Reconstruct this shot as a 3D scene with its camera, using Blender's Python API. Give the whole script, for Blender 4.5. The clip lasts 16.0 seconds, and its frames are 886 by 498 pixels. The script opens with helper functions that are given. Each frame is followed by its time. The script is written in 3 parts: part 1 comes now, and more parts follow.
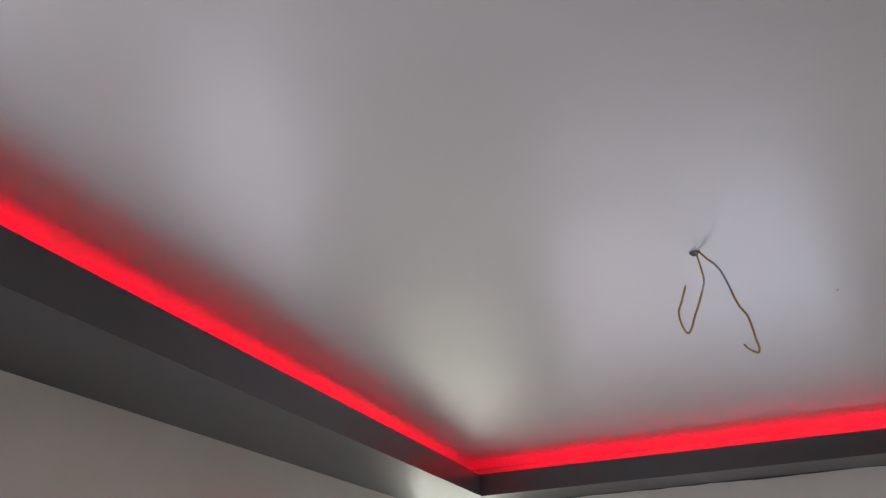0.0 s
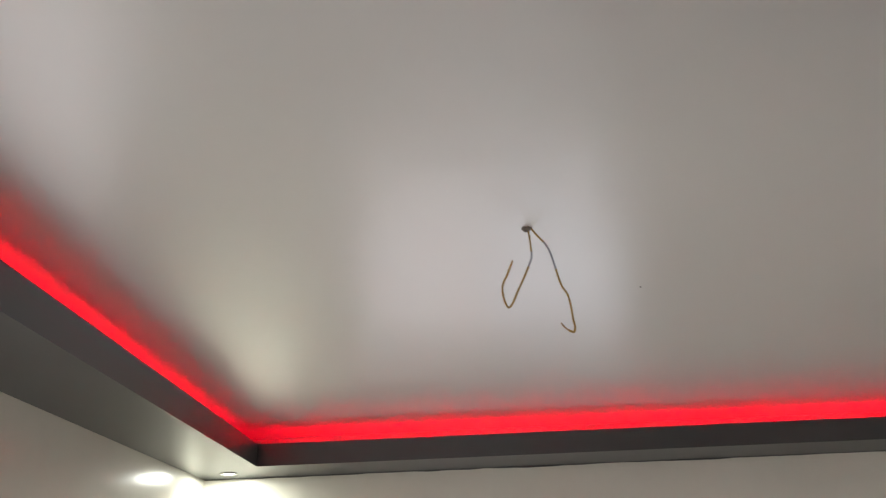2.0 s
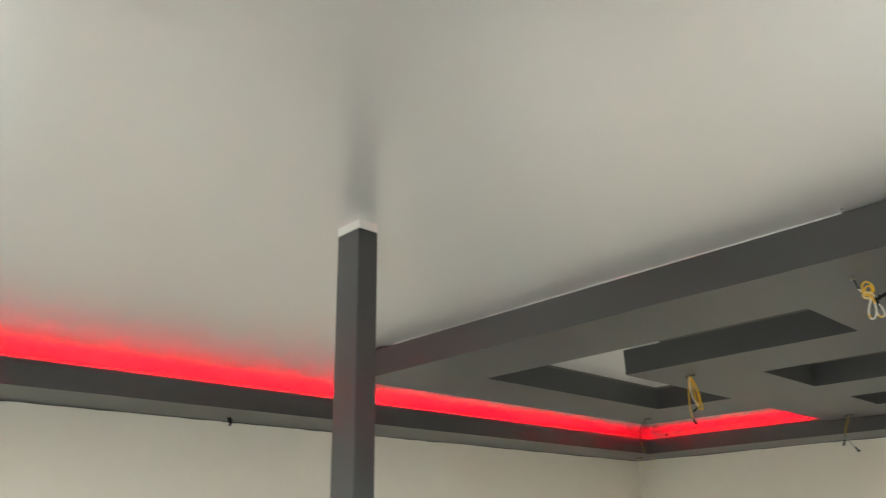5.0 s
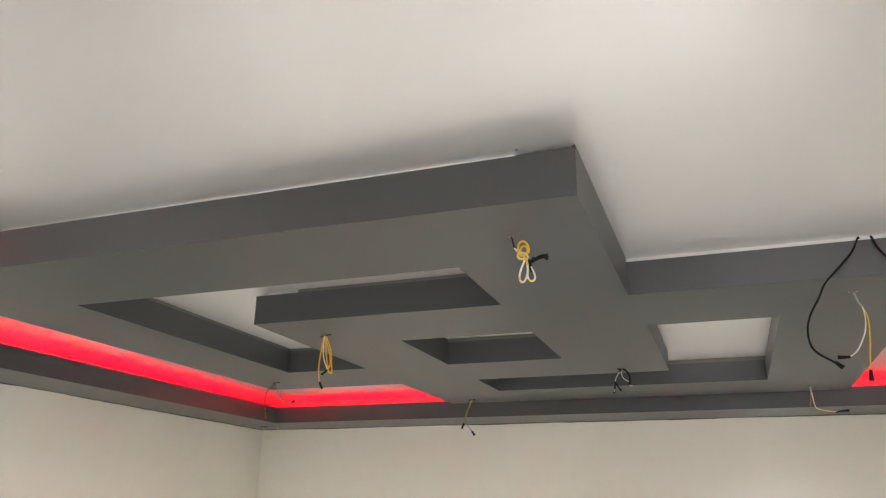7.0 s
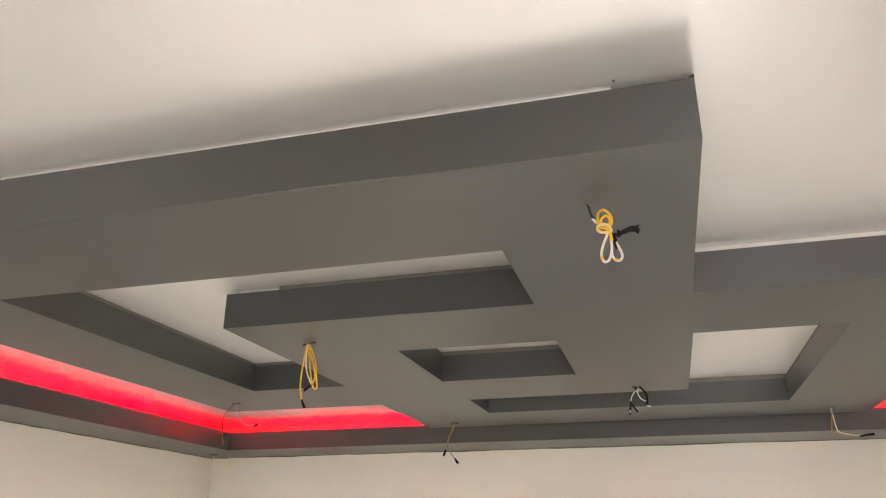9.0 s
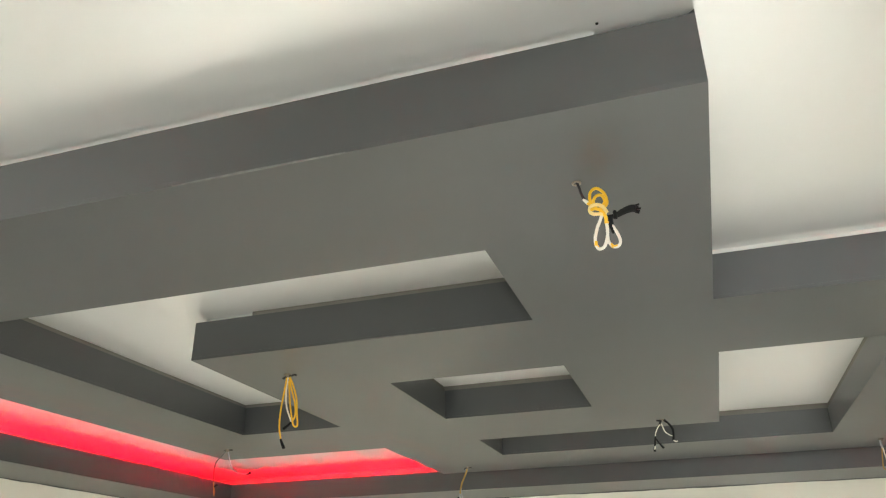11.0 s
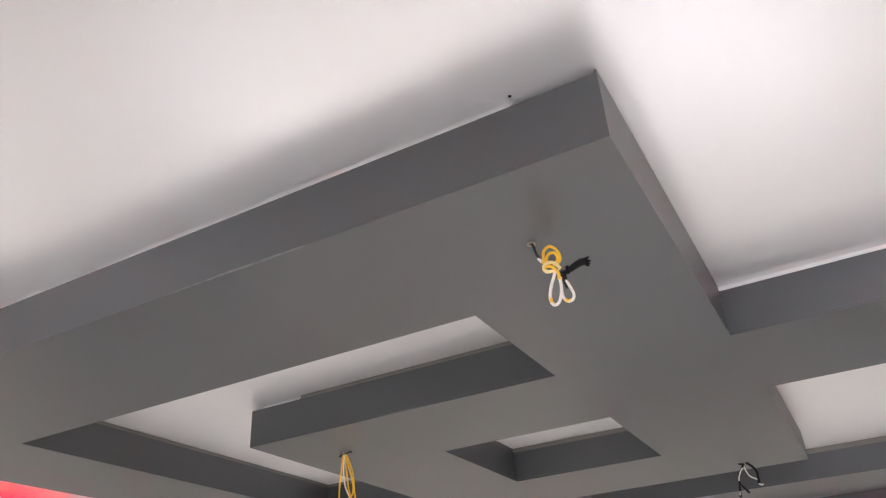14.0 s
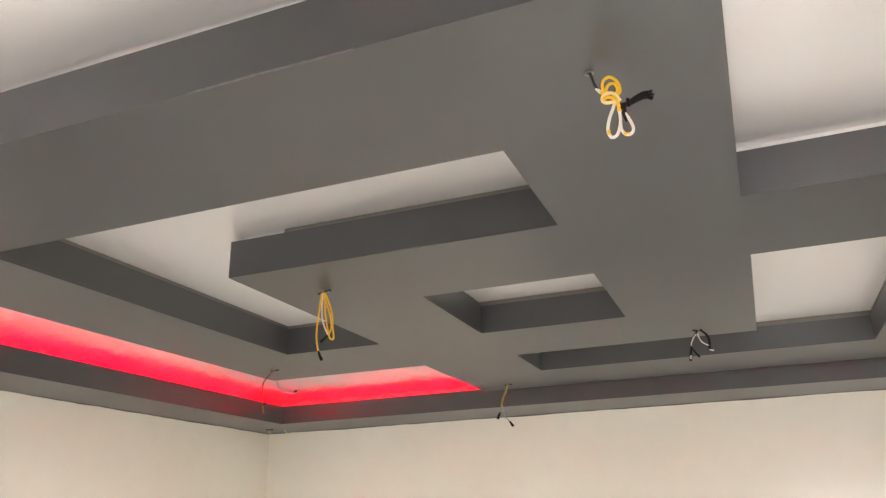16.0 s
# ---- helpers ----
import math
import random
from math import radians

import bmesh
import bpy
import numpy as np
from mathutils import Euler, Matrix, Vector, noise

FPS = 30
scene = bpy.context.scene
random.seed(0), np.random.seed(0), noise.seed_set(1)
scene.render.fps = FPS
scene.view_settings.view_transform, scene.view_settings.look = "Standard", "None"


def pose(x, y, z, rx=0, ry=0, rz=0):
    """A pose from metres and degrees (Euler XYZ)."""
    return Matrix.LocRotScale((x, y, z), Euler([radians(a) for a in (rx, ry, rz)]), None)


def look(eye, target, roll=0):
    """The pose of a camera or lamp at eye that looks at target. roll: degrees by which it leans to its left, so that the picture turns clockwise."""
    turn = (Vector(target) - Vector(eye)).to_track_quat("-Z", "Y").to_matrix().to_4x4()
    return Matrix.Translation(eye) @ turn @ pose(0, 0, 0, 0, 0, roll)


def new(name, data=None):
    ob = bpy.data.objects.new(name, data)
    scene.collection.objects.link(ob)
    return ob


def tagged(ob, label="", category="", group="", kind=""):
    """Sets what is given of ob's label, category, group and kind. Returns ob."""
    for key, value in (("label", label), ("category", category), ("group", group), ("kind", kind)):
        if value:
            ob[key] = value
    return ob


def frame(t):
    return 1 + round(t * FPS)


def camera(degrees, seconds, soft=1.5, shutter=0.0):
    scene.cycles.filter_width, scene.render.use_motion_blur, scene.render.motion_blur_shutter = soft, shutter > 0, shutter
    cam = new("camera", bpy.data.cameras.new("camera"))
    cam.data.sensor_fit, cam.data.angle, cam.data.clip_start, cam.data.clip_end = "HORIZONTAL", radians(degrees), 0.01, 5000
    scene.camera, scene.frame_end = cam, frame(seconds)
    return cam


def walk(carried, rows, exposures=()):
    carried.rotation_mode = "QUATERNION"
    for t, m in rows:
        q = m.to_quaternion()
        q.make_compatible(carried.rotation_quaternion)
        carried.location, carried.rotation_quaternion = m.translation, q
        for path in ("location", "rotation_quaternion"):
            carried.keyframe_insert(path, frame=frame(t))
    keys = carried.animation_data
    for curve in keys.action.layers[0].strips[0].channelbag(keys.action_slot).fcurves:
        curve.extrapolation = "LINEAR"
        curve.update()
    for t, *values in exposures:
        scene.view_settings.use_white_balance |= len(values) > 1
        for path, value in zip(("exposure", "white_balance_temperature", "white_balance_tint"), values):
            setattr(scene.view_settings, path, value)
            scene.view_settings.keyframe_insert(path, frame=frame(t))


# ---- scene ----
cam = camera(60.4, 16.0, soft=1.2, shutter=0.3)
PATH = [
    (0, (-0.107, -2.521, 1.902), (-0.65, -0.811, 2.785), -3.4),
    (0.5, (-0.171, -2.454, 1.924), (-0.574, -0.698, 2.793), -1.7),
    (1, (-0.175, -2.411, 1.889), (-0.462, -0.642, 2.779), -1.5),
    (1.5, (-0.221, -2.382, 1.873), (-0.394, -0.591, 2.746), -1.3),
    (2, (-0.268, -2.367, 1.859), (-0.289, -0.547, 2.687), -2.4),
    (2.5, (-0.182, -2.296, 1.802), (-0.04, -0.476, 2.618), -2.1),
    (3, (0.04, -2.13, 1.816), (0.348, -0.325, 2.62), -1.4),
    (3.5, (0.241, -2.075, 1.839), (0.747, -0.298, 2.605), -0.6),
    (4, (0.346, -2.023, 1.811), (1.108, -0.339, 2.575), -0.7),
    (4.5, (0.373, -1.865, 1.815), (1.414, -0.332, 2.568), -1.0),
    (5, (0.434, -1.642, 1.868), (1.73, -0.298, 2.586), -1.2),
    (5.2, (0.451, -1.596, 1.861), (1.828, -0.328, 2.564), -0.9),
    (7.3, (1.239, -1.235, 1.89), (3.026, -0.626, 2.549), 1.0),
    (7.5, (1.286, -1.125, 1.968), (3.08, -0.541, 2.632), 1.1),
    (8, (1.4, -0.921, 2.093), (3.205, -0.385, 2.767), 0.7),
    (8.5, (1.486, -0.841, 2.056), (3.288, -0.319, 2.748), 0.4),
    (9, (1.678, -0.834, 1.946), (3.472, -0.321, 2.664), 0.1),
    (11.5, (2.096, -0.901, 1.945), (3.8, -0.304, 2.806), -1.4),
    (12, (2.135, -1.025, 1.87), (3.808, -0.357, 2.738), -2.9),
    (12.5, (2.215, -1.133, 1.79), (3.844, -0.42, 2.706), -4.7),
    (13, (2.185, -1.21, 1.76), (3.774, -0.461, 2.716), -5.3),
    (13.5, (2.147, -1.248, 1.866), (3.696, -0.485, 2.874), -5.0),
    (14, (2.123, -1.229, 1.912), (3.667, -0.434, 2.903), -3.8),
    (14.5, (2.129, -1.136, 1.936), (3.695, -0.319, 2.873), -3.3),
    (15, (2.149, -1.067, 1.894), (3.755, -0.221, 2.734), -2.3),
    (15.5, (2.151, -1.005, 1.855), (3.814, -0.186, 2.603), -1.7),
    (16, (2.112, -0.927, 1.857), (3.86, -0.23, 2.535), -1.3),
]
EXPOSURES = [
    (0.0, -1.18, 5950, 20), (0.5, -1.22, 6050, 16), (1.0, -1.12, 6500, 8), (1.5, -1.00, 6900, 6), (2.0, -0.95, 6500, 14), (2.5, -0.88, 6450, 14),
    (3.0, -0.72, 6400, 12), (3.5, -0.72, 6300, 9), (4.0, -0.30, 6400, 4), (4.5, -0.18, 6450, 2), (5.0, -0.12, 6450, 2), (7.5, 0.40, 6350, 11),
    (8.0, 0.42, 6900, 1), (8.5, 0.50, 7100, 3), (9.0, 0.62, 6700, 12), (11.5, 0.85, 6400, 0), (12.0, 0.80, 6400, 0), (12.5, 0.68, 6300, 11),
    (13.0, 0.72, 6200, 16), (13.5, 0.80, 5950, 22), (14.0, 0.74, 6000, 18), (14.5, 0.66, 6050, 13), (15.0, 0.60, 6500, 3), (15.5, 0.76, 6700, 3), (16.0, 0.80, 6600, 14)]
walk(cam, [(t, look(eye, target, roll)) for t, eye, target, roll in PATH], EXPOSURES)

# ---- light ----
RED = (1.0, 0.0, 0.012)
world = bpy.data.worlds.new("sky")
scene.world = world
world.use_nodes = True
wn = world.node_tree
sky = wn.nodes.new("ShaderNodeTexSky")
sky.sky_type, sky.sun_disc = "NISHITA", False
sky.sun_elevation, sky.sun_rotation = radians(62), radians(200)
wn.links.new(sky.outputs["Color"], wn.nodes["Background"].inputs["Color"])
wn.nodes["Background"].inputs["Strength"].default_value = 0.08
sun = new("sun", bpy.data.lights.new("sun", "SUN"))
sun.data.energy, sun.data.angle, sun.data.color = 1.0, radians(10), (1.0, 0.96, 0.9)
sun.matrix_world = look((3, 0, 20), (3.0 - 3.2, 9.0, 0))


def window_light(name, eye, target, w, h, watts, color):
    lamp = new(name, bpy.data.lights.new(name, "AREA"))
    lamp.data.shape, lamp.data.size, lamp.data.size_y = "RECTANGLE", w, h
    lamp.data.energy, lamp.data.color = watts, color
    lamp.matrix_world = look(eye, target)
    return lamp


# Room: x -2.2 .. 8.53, y -3.5 .. 3.5, ceiling at 3.0
WX0, WX1, WY0, WY1, CEIL = -2.2, 8.53, -3.5, 3.5, 3.0
# windows: (wall, from, to, sill, head)
NORTH_WIN = (-1.02, 1.15, 0.66, 2.16)
WEST_WIN = (0.0, 1.4, 0.95, 2.1)
# the openings from here on are unseen, added to carry fill light
ADDED_NORTH_WIN = (5.1, 7.7, 0.5, 1.9)
ADDED_EAST_WIN = (-2.5, 0.9, 0.5, 1.9)
ADDED_WEST_DOOR = (-3.2, -1.2, 0.0, 2.2)
ADDED_SOUTH_WINS = [(-1.2, 0.8, 0.75, 2.25), (2.4, 4.6, 0.75, 2.25)]
window_light("daylight_north_a", (-0.49, 3.54, 1.41), (-0.49, 0, 1.41), 1.06, 1.42, 8.6, (1.0, 0.94, 0.92))
window_light("daylight_north_b", (0.60, 3.54, 1.41), (0.60, 0, 1.41), 1.06, 1.42, 9.0, (0.95, 0.97, 1.0))
window_light("daylight_west", (-2.24, 0.70, 1.525), (0, 0.70, 1.525), 1.32, 1.08, 6, (1.0, 0.98, 0.95))
# added fill light: level at the unseen door, steep at the unseen windows
STEEP = []
STEEP.append(window_light("added_fill_west", (-2.3, -2.2, 1.15), (-1.3, -2.1, 1.0), 1.9, 2.0, 76, (0.98, 0.985, 1.0)))
for i, (a, b, s, h) in enumerate(ADDED_SOUTH_WINS):
    STEEP.append(window_light("added_fill_south", ((a + b) / 2, -3.6, (s + h) / 2), ((a + b) / 2, -2.6, (s + h) / 2 - 0.42), b - a - 0.1, h - s - 0.3,
                              (42, 34)[i], (0.98, 0.985, 1.0)))
STEEP.append(window_light("added_fill_east", (8.64, -0.8, 1.15), (7.64, -0.7, 0.6), 3.2, 1.2, 80, (1.0, 0.985, 0.96)))
STEEP.append(window_light("added_fill_north", (6.4, 3.61, 1.15), (6.4, 2.61, 0.6), 2.4, 1.2, 78, (1.0, 0.985, 0.96)))
for lamp in STEEP[1:]:
    lamp.data.spread = radians(74)
spot = new("downlight_beam", bpy.data.lights.new("downlight_beam", "AREA"))
spot.data.shape, spot.data.size, spot.data.energy, spot.data.color = "DISK", 0.085, 24, (0.93, 1.0, 0.87)
spot.matrix_world = look((-1.94, 3.24, 2.708), (-1.94, 3.24, 0))


# ---- materials ----
def material(name, color, rough=0.5, spread=0.06, scale=3.0, bump=0.0, bump_scale=40.0, wave=0.0, metal=0.0, spec=0.5, ior=1.5, warm=None, detail=5, ripple=0.0):
    """A surface whose colour drifts at two scales, with fine grain and slow waves in its relief."""
    m = bpy.data.materials.new(name)
    m.use_nodes = True
    t = m.node_tree
    b = t.nodes["Principled BSDF"]
    co = t.nodes.new("ShaderNodeTexCoord")
    geo = t.nodes.new("ShaderNodeNewGeometry")
    n1 = t.nodes.new("ShaderNodeTexNoise")
    n1.inputs["Scale"].default_value, n1.inputs["Detail"].default_value = scale, detail
    n2 = t.nodes.new("ShaderNodeTexNoise")
    n2.inputs["Scale"].default_value, n2.inputs["Detail"].default_value = scale * 9, min(4, detail)
    add = t.nodes.new("ShaderNodeMath")
    add.operation = "MULTIPLY_ADD"
    add.inputs[1].default_value = 0.4
    ramp = t.nodes.new("ShaderNodeValToRGB")
    c2 = warm or color
    ramp.color_ramp.elements[0].position, ramp.color_ramp.elements[1].position = 0.35, 1.05
    ramp.color_ramp.elements[0].color = (*[max(0, v * (1 - spread)) for v in c2], 1)
    ramp.color_ramp.elements[1].color = (*[min(1, v * (1 + spread)) for v in color], 1)
    for n in (n1, n2):
        t.links.new(geo.outputs["Position"], n.inputs["Vector"])
    t.links.new(n2.outputs["Fac"], add.inputs[0])
    t.links.new(n1.outputs["Fac"], add.inputs[2])
    t.links.new(add.outputs[0], ramp.inputs["Fac"])
    t.links.new(ramp.outputs["Color"], b.inputs["Base Color"])
    rr = t.nodes.new("ShaderNodeMapRange")
    rr.inputs["To Min"].default_value, rr.inputs["To Max"].default_value = rough * 0.95, min(1, rough * 1.1)
    t.links.new(n1.outputs["Fac"], rr.inputs["Value"])
    t.links.new(rr.outputs["Result"], b.inputs["Roughness"])
    b.inputs["Metallic"].default_value = metal
    b.inputs["Specular IOR Level"].default_value = spec
    b.inputs["IOR"].default_value = ior
    last = None
    for strength, sc, det, dist in ((bump, bump_scale, 4, 0.002), (wave, 1.6, 2, 0.02), (ripple, 8.0, 3, 0.0015)):
        if strength:
            nb = t.nodes.new("ShaderNodeTexNoise")
            nb.inputs["Scale"].default_value, nb.inputs["Detail"].default_value = sc, det
            t.links.new(geo.outputs["Position"], nb.inputs["Vector"])
            bp = t.nodes.new("ShaderNodeBump")
            bp.inputs["Strength"].default_value, bp.inputs["Distance"].default_value = strength, dist
            t.links.new(nb.outputs["Fac"], bp.inputs["Height"])
            if last:
                t.links.new(last.outputs["Normal"], bp.inputs["Normal"])
            last = bp
    if last:
        t.links.new(last.outputs["Normal"], b.inputs["Normal"])
    return m


def glow(name, color, strength):
    m = bpy.data.materials.new(name)
    m.use_nodes = True
    b = m.node_tree.nodes["Principled BSDF"]
    b.inputs["Base Color"].default_value = (*[0.5 + 0.3 * v for v in color], 1)
    b.inputs["Emission Color"].default_value = (*color, 1)
    b.inputs["Emission Strength"].default_value = strength
    return m


CEILING = material("glossy_white_enamel", (0.75, 0.74, 0.727), 0.31, 0.012, 0.7, 0.03, 30, 0.35, spec=0.84, ior=3.2, ripple=0.6, warm=(0.75, 0.735, 0.72), detail=1.5)
GREY = material("grey_satin_paint", (0.053, 0.0537, 0.055), 0.34, 0.05, 1.0, 0, 50, 0.05, spec=0.5, ior=1.6, detail=2)
DIMMED_COVE = material("cove_wall_darkened", (0.34, 0.33, 0.32), 0.4, 0.06, 1.3, 0.1, 70)
GREY_EDGE = material("grey_paint_smear", (0.09, 0.088, 0.085), 0.5, 0.2, 6, 0.2, 60)
WALL = material("cream_wall_paint", (0.83, 0.795, 0.70), 0.2, 0.022, 1.2, 0.16, 45, 0.10, spec=0.5, warm=(0.80, 0.765, 0.675))
BOARD = material("bare_white_plaster", (0.80, 0.785, 0.75), 0.6, 0.05, 7, 0.3, 90)
SHADED_PACKING = material("packing_darkened_for_shade", (0.18, 0.162, 0.145), 0.7, 0.15, 6, 0.3, 60)
WORN_GLINT = material("worn_edge_glint", (0.13, 0.128, 0.125), 0.35, 0.4, 40)
FLOOR = material("brown_floor_tile", (0.30, 0.278, 0.245), 0.45, 0.12, 1.5)
GROUT = material("tile_grout", (0.25, 0.23, 0.20), 0.8, 0.1, 9)
PALE_WIRE = material("worn_pale_yellow_insulation", (0.85, 0.66, 0.30), 0.4, 0.15, 30)
YELLOW = material("yellow_wire_insulation", (0.86, 0.50, 0.02), 0.36, 0.12, 30)
OCHRE = material("dull_yellow_insulation", (0.36, 0.22, 0.04), 0.45, 0.15, 30)
WHITE_WIRE = material("white_wire_insulation", (0.80, 0.76, 0.68), 0.4, 0.08, 30)
DARK_WIRE = material("dark_grey_sheath", (0.03, 0.03, 0.032), 0.5, 0.15, 30, spec=0.3)
GREY_WIRE = material("grey_wire_insulation", (0.33, 0.33, 0.36), 0.45, 0.12, 30)
BLACK = material("black_insulating_tape", (0.006, 0.006, 0.0065), 0.65, 0.3, 40, 0.3, 120, spec=0.2)
COPPER = material("bare_copper_end", (0.45, 0.30, 0.18), 0.4, 0.15, 60, metal=0.9)
HOLE = material("drilled_hole_edge", (0.20, 0.17, 0.14), 0.8, 0.35, 60, 0.4, 90)
DARK_STEEL = material("dark_spring_steel", (0.05, 0.048, 0.046), 0.35, 0.2, 60, metal=0.8)
RING = material("brushed_metal_ring", (0.32, 0.27, 0.22), 0.35, 0.15, 60, metal=0.9)
FRAME = material("white_window_frame", (0.78, 0.77, 0.74), 0.35, 0.04, 8)
SOIL = material("outside_ground", (0.22, 0.20, 0.16), 0.9, 0.25, 2, 0.4, 30)
LED = glow("red_led_light", RED, 720.0)
LENS = glow("downlight_diffuser", (0.94, 1.0, 0.88), 9.0)
GLASS = bpy.data.materials.new("window_glass")
GLASS.use_nodes = True
gb = GLASS.node_tree.nodes["Principled BSDF"]
gb.inputs["Transmission Weight"].default_value, gb.inputs["Roughness"].default_value, gb.inputs["IOR"].default_value = 1.0, 0.0, 1.45


# ---- building helpers ----
def part(name, bm, mat, parent=None, label="", smooth=False):
    bmesh.ops.recalc_face_normals(bm, faces=bm.faces)
    me = bpy.data.meshes.new(name)
    bm.to_mesh(me)
    bm.free()
    me.materials.append(mat)
    if smooth:
        for p in me.polygons:
            p.use_smooth = True
    ob = new(name, me)
    if parent is not None:
        ob.parent = parent
        ob.matrix_parent_inverse = Matrix.Translation(-parent.location)
    if label:
        ob["label"] = label
    return ob


def thing(name, at, label, category, group="", kind=""):
    ob = new(name)
    ob.location = at
    ob.empty_display_size = 0.1
    return tagged(ob, label, category, group, kind)


def box(x0, x1, y0, y1, z0, z1, bevel=0.0):
    bm = bmesh.new()
    bmesh.ops.create_cube(bm, size=1.0)
    for v in bm.verts:
        v.co = ((x0 + x1) / 2 + v.co.x * (x1 - x0), (y0 + y1) / 2 + v.co.y * (y1 - y0), (z0 + z1) / 2 + v.co.z * (z1 - z0))
    if bevel:
        bmesh.ops.bevel(bm, geom=bm.edges[:], offset=bevel, segments=2, affect="EDGES", profile=0.5)
    return bm


def prism(loop, z0, z1):
    """A solid over a plan outline."""
    bm = bmesh.new()
    lo = [bm.verts.new((x, y, z0)) for x, y in loop]
    hi = [bm.verts.new((x, y, z1)) for x, y in loop]
    bm.faces.new(lo[::-1])
    bm.faces.new(hi)
    n = len(loop)
    for i in range(n):
        bm.faces.new((lo[i], lo[(i + 1) % n], hi[(i + 1) % n], hi[i]))
    return bm


def slab(xs, ys, inside, z0, z1):
    """A board in plan cells: those whose middle lies inside."""
    bm = bmesh.new()
    seen = {}

    def vert(i, j, z):
        key = (i, j, z)
        if key not in seen:
            seen[key] = bm.verts.new((xs[i], ys[j], z))
        return seen[key]

    cells = {(i, j) for i in range(len(xs) - 1) for j in range(len(ys) - 1) if inside((xs[i] + xs[i + 1]) / 2, (ys[j] + ys[j + 1]) / 2)}
    for i, j in cells:
        for z in (z0, z1):
            bm.faces.new([vert(i, j, z), vert(i + 1, j, z), vert(i + 1, j + 1, z), vert(i, j + 1, z)])
        for (a, b), (p, q) in (((0, -1), ((0, 0), (1, 0))), ((1, 0), ((1, 0), (1, 1))), ((0, 1), ((1, 1), (0, 1))), ((-1, 0), ((0, 1), (0, 0)))):
            if (i + a, j + b) not in cells:
                bm.faces.new([vert(i + p[0], j + p[1], z0), vert(i + q[0], j + q[1], z0), vert(i + q[0], j + q[1], z1), vert(i + p[0], j + p[1], z1)])
    return bm


def smooth_line(pts, steps=6):
    """Points along a gentle curve through pts."""
    p = [Vector(v) for v in pts]
    p = [2 * p[0] - p[1]] + p + [2 * p[-1] - p[-2]]
    out = []
    for k in range(1, len(p) - 2):
        a, b, c, d = p[k - 1:k + 3]
        for s in range(steps):
            t = s / steps
            out.append(0.5 * (2 * b + (c - a) * t + (2 * a - 5 * b + 4 * c - d) * t * t + (3 * b - a - 3 * c + d) * t ** 3))
    return out + [p[-2]]


def tube(pts, r, sides=8, curve=True, ends=None, flat=1.0):
    """A round strand along pts; ends: the radius there as a share of r."""
    line = smooth_line(pts) if curve and len(pts) > 2 else [Vector(v) for v in pts]
    bm = bmesh.new()
    rings, up = [], Vector((0.31, 0.52, 0.79)).normalized()
    n = len(line)
    for k, c in enumerate(line):
        way = (line[min(k + 1, n - 1)] - line[max(k - 1, 0)]).normalized()
        side = way.cross(up)
        side = (side if side.length > 1e-3 else way.cross(Vector((1, 0, 0)))).normalized()
        up = side.cross(way).normalized()
        rad = r * (1 if ends is None else ends[0] + (ends[1] - ends[0]) * k / (n - 1))
        rings.append([bm.verts.new(c + rad * (math.cos(a) * side + flat * math.sin(a) * up)) for a in (2 * math.pi * s / sides for s in range(sides))])
    for a, b in zip(rings, rings[1:]):
        for s in range(sides):
            bm.faces.new((a[s], a[(s + 1) % sides], b[(s + 1) % sides], b[s]))
    bm.faces.new(rings[0][::-1])
    bm.faces.new(rings[-1])
    return bm


def disc(c, r, h, sides=28, r2=None):
    """A round plate that hangs h below c."""
    bm = bmesh.new()
    m = Matrix.Translation((c[0], c[1], c[2] - h / 2))
    bmesh.ops.create_cone(bm, cap_ends=True, segments=sides, radius1=r2 if r2 else r, radius2=r, depth=h, matrix=m)
    return bm


def ring(c, r, w, h, sides=28):
    bm = bmesh.new()
    loops = []
    for rad, z in ((r, 0), (r, -h), (r - w * 0.4, -h * 1.2), (r - w, -h), (r - w, 0)):
        loops.append([bm.verts.new((c[0] + rad * math.cos(a), c[1] + rad * math.sin(a), c[2] + z)) for a in (2 * math.pi * s / sides for s in range(sides))])
    for a, b in zip(loops, loops[1:] + loops[:1]):
        for s in range(sides):
            bm.faces.new((a[s], a[(s + 1) % sides], b[(s + 1) % sides], b[s]))
    return bm


def rough_hole(c, r, h, seed):
    """A ragged lump of broken filler round a drilled hole."""
    rnd = random.Random(seed)
    bm = bmesh.new()
    n = 14
    top = [bm.verts.new((c[0] + r * rnd.uniform(0.9, 1.6) * math.cos(2 * math.pi * k / n), c[1] + r * rnd.uniform(0.9, 1.6) * math.sin(2 * math.pi * k / n), c[2])) for k in range(n)]
    low = [bm.verts.new((c[0] + r * 0.6 * math.cos(2 * math.pi * k / n), c[1] + r * 0.6 * math.sin(2 * math.pi * k / n), c[2] - h * rnd.uniform(0.5, 1.3))) for k in range(n)]
    for k in range(n):
        bm.faces.new((top[k], top[(k + 1) % n], low[(k + 1) % n], low[k]))
    bm.faces.new(low)
    bm.faces.new(top[::-1])
    return bm


# ---- the room ----
def wall(name, along, at, out, a0, a1, openings, label):
    """A wall 0.2 thick whose room face lies at `at`; along: x or y; openings go through it."""
    us = sorted({a0, a1, *[v for o in openings for v in o[:2]]})
    zs = sorted({0.0, CEIL, *[v for o in openings for v in o[2:]]})
    holds = lambda u, z: not any(o[0] < u < o[1] and o[2] < z < o[3] for o in openings)
    bm = slab(us, zs, holds, 0.0, 0.2)
    for v in bm.verts:
        u, z, d = v.co
        v.co = (u, at + out * d, z) if along == "x" else (at + out * d, u, z)
    return tagged(part(name, bm, WALL), label, "wall", kind="structure")


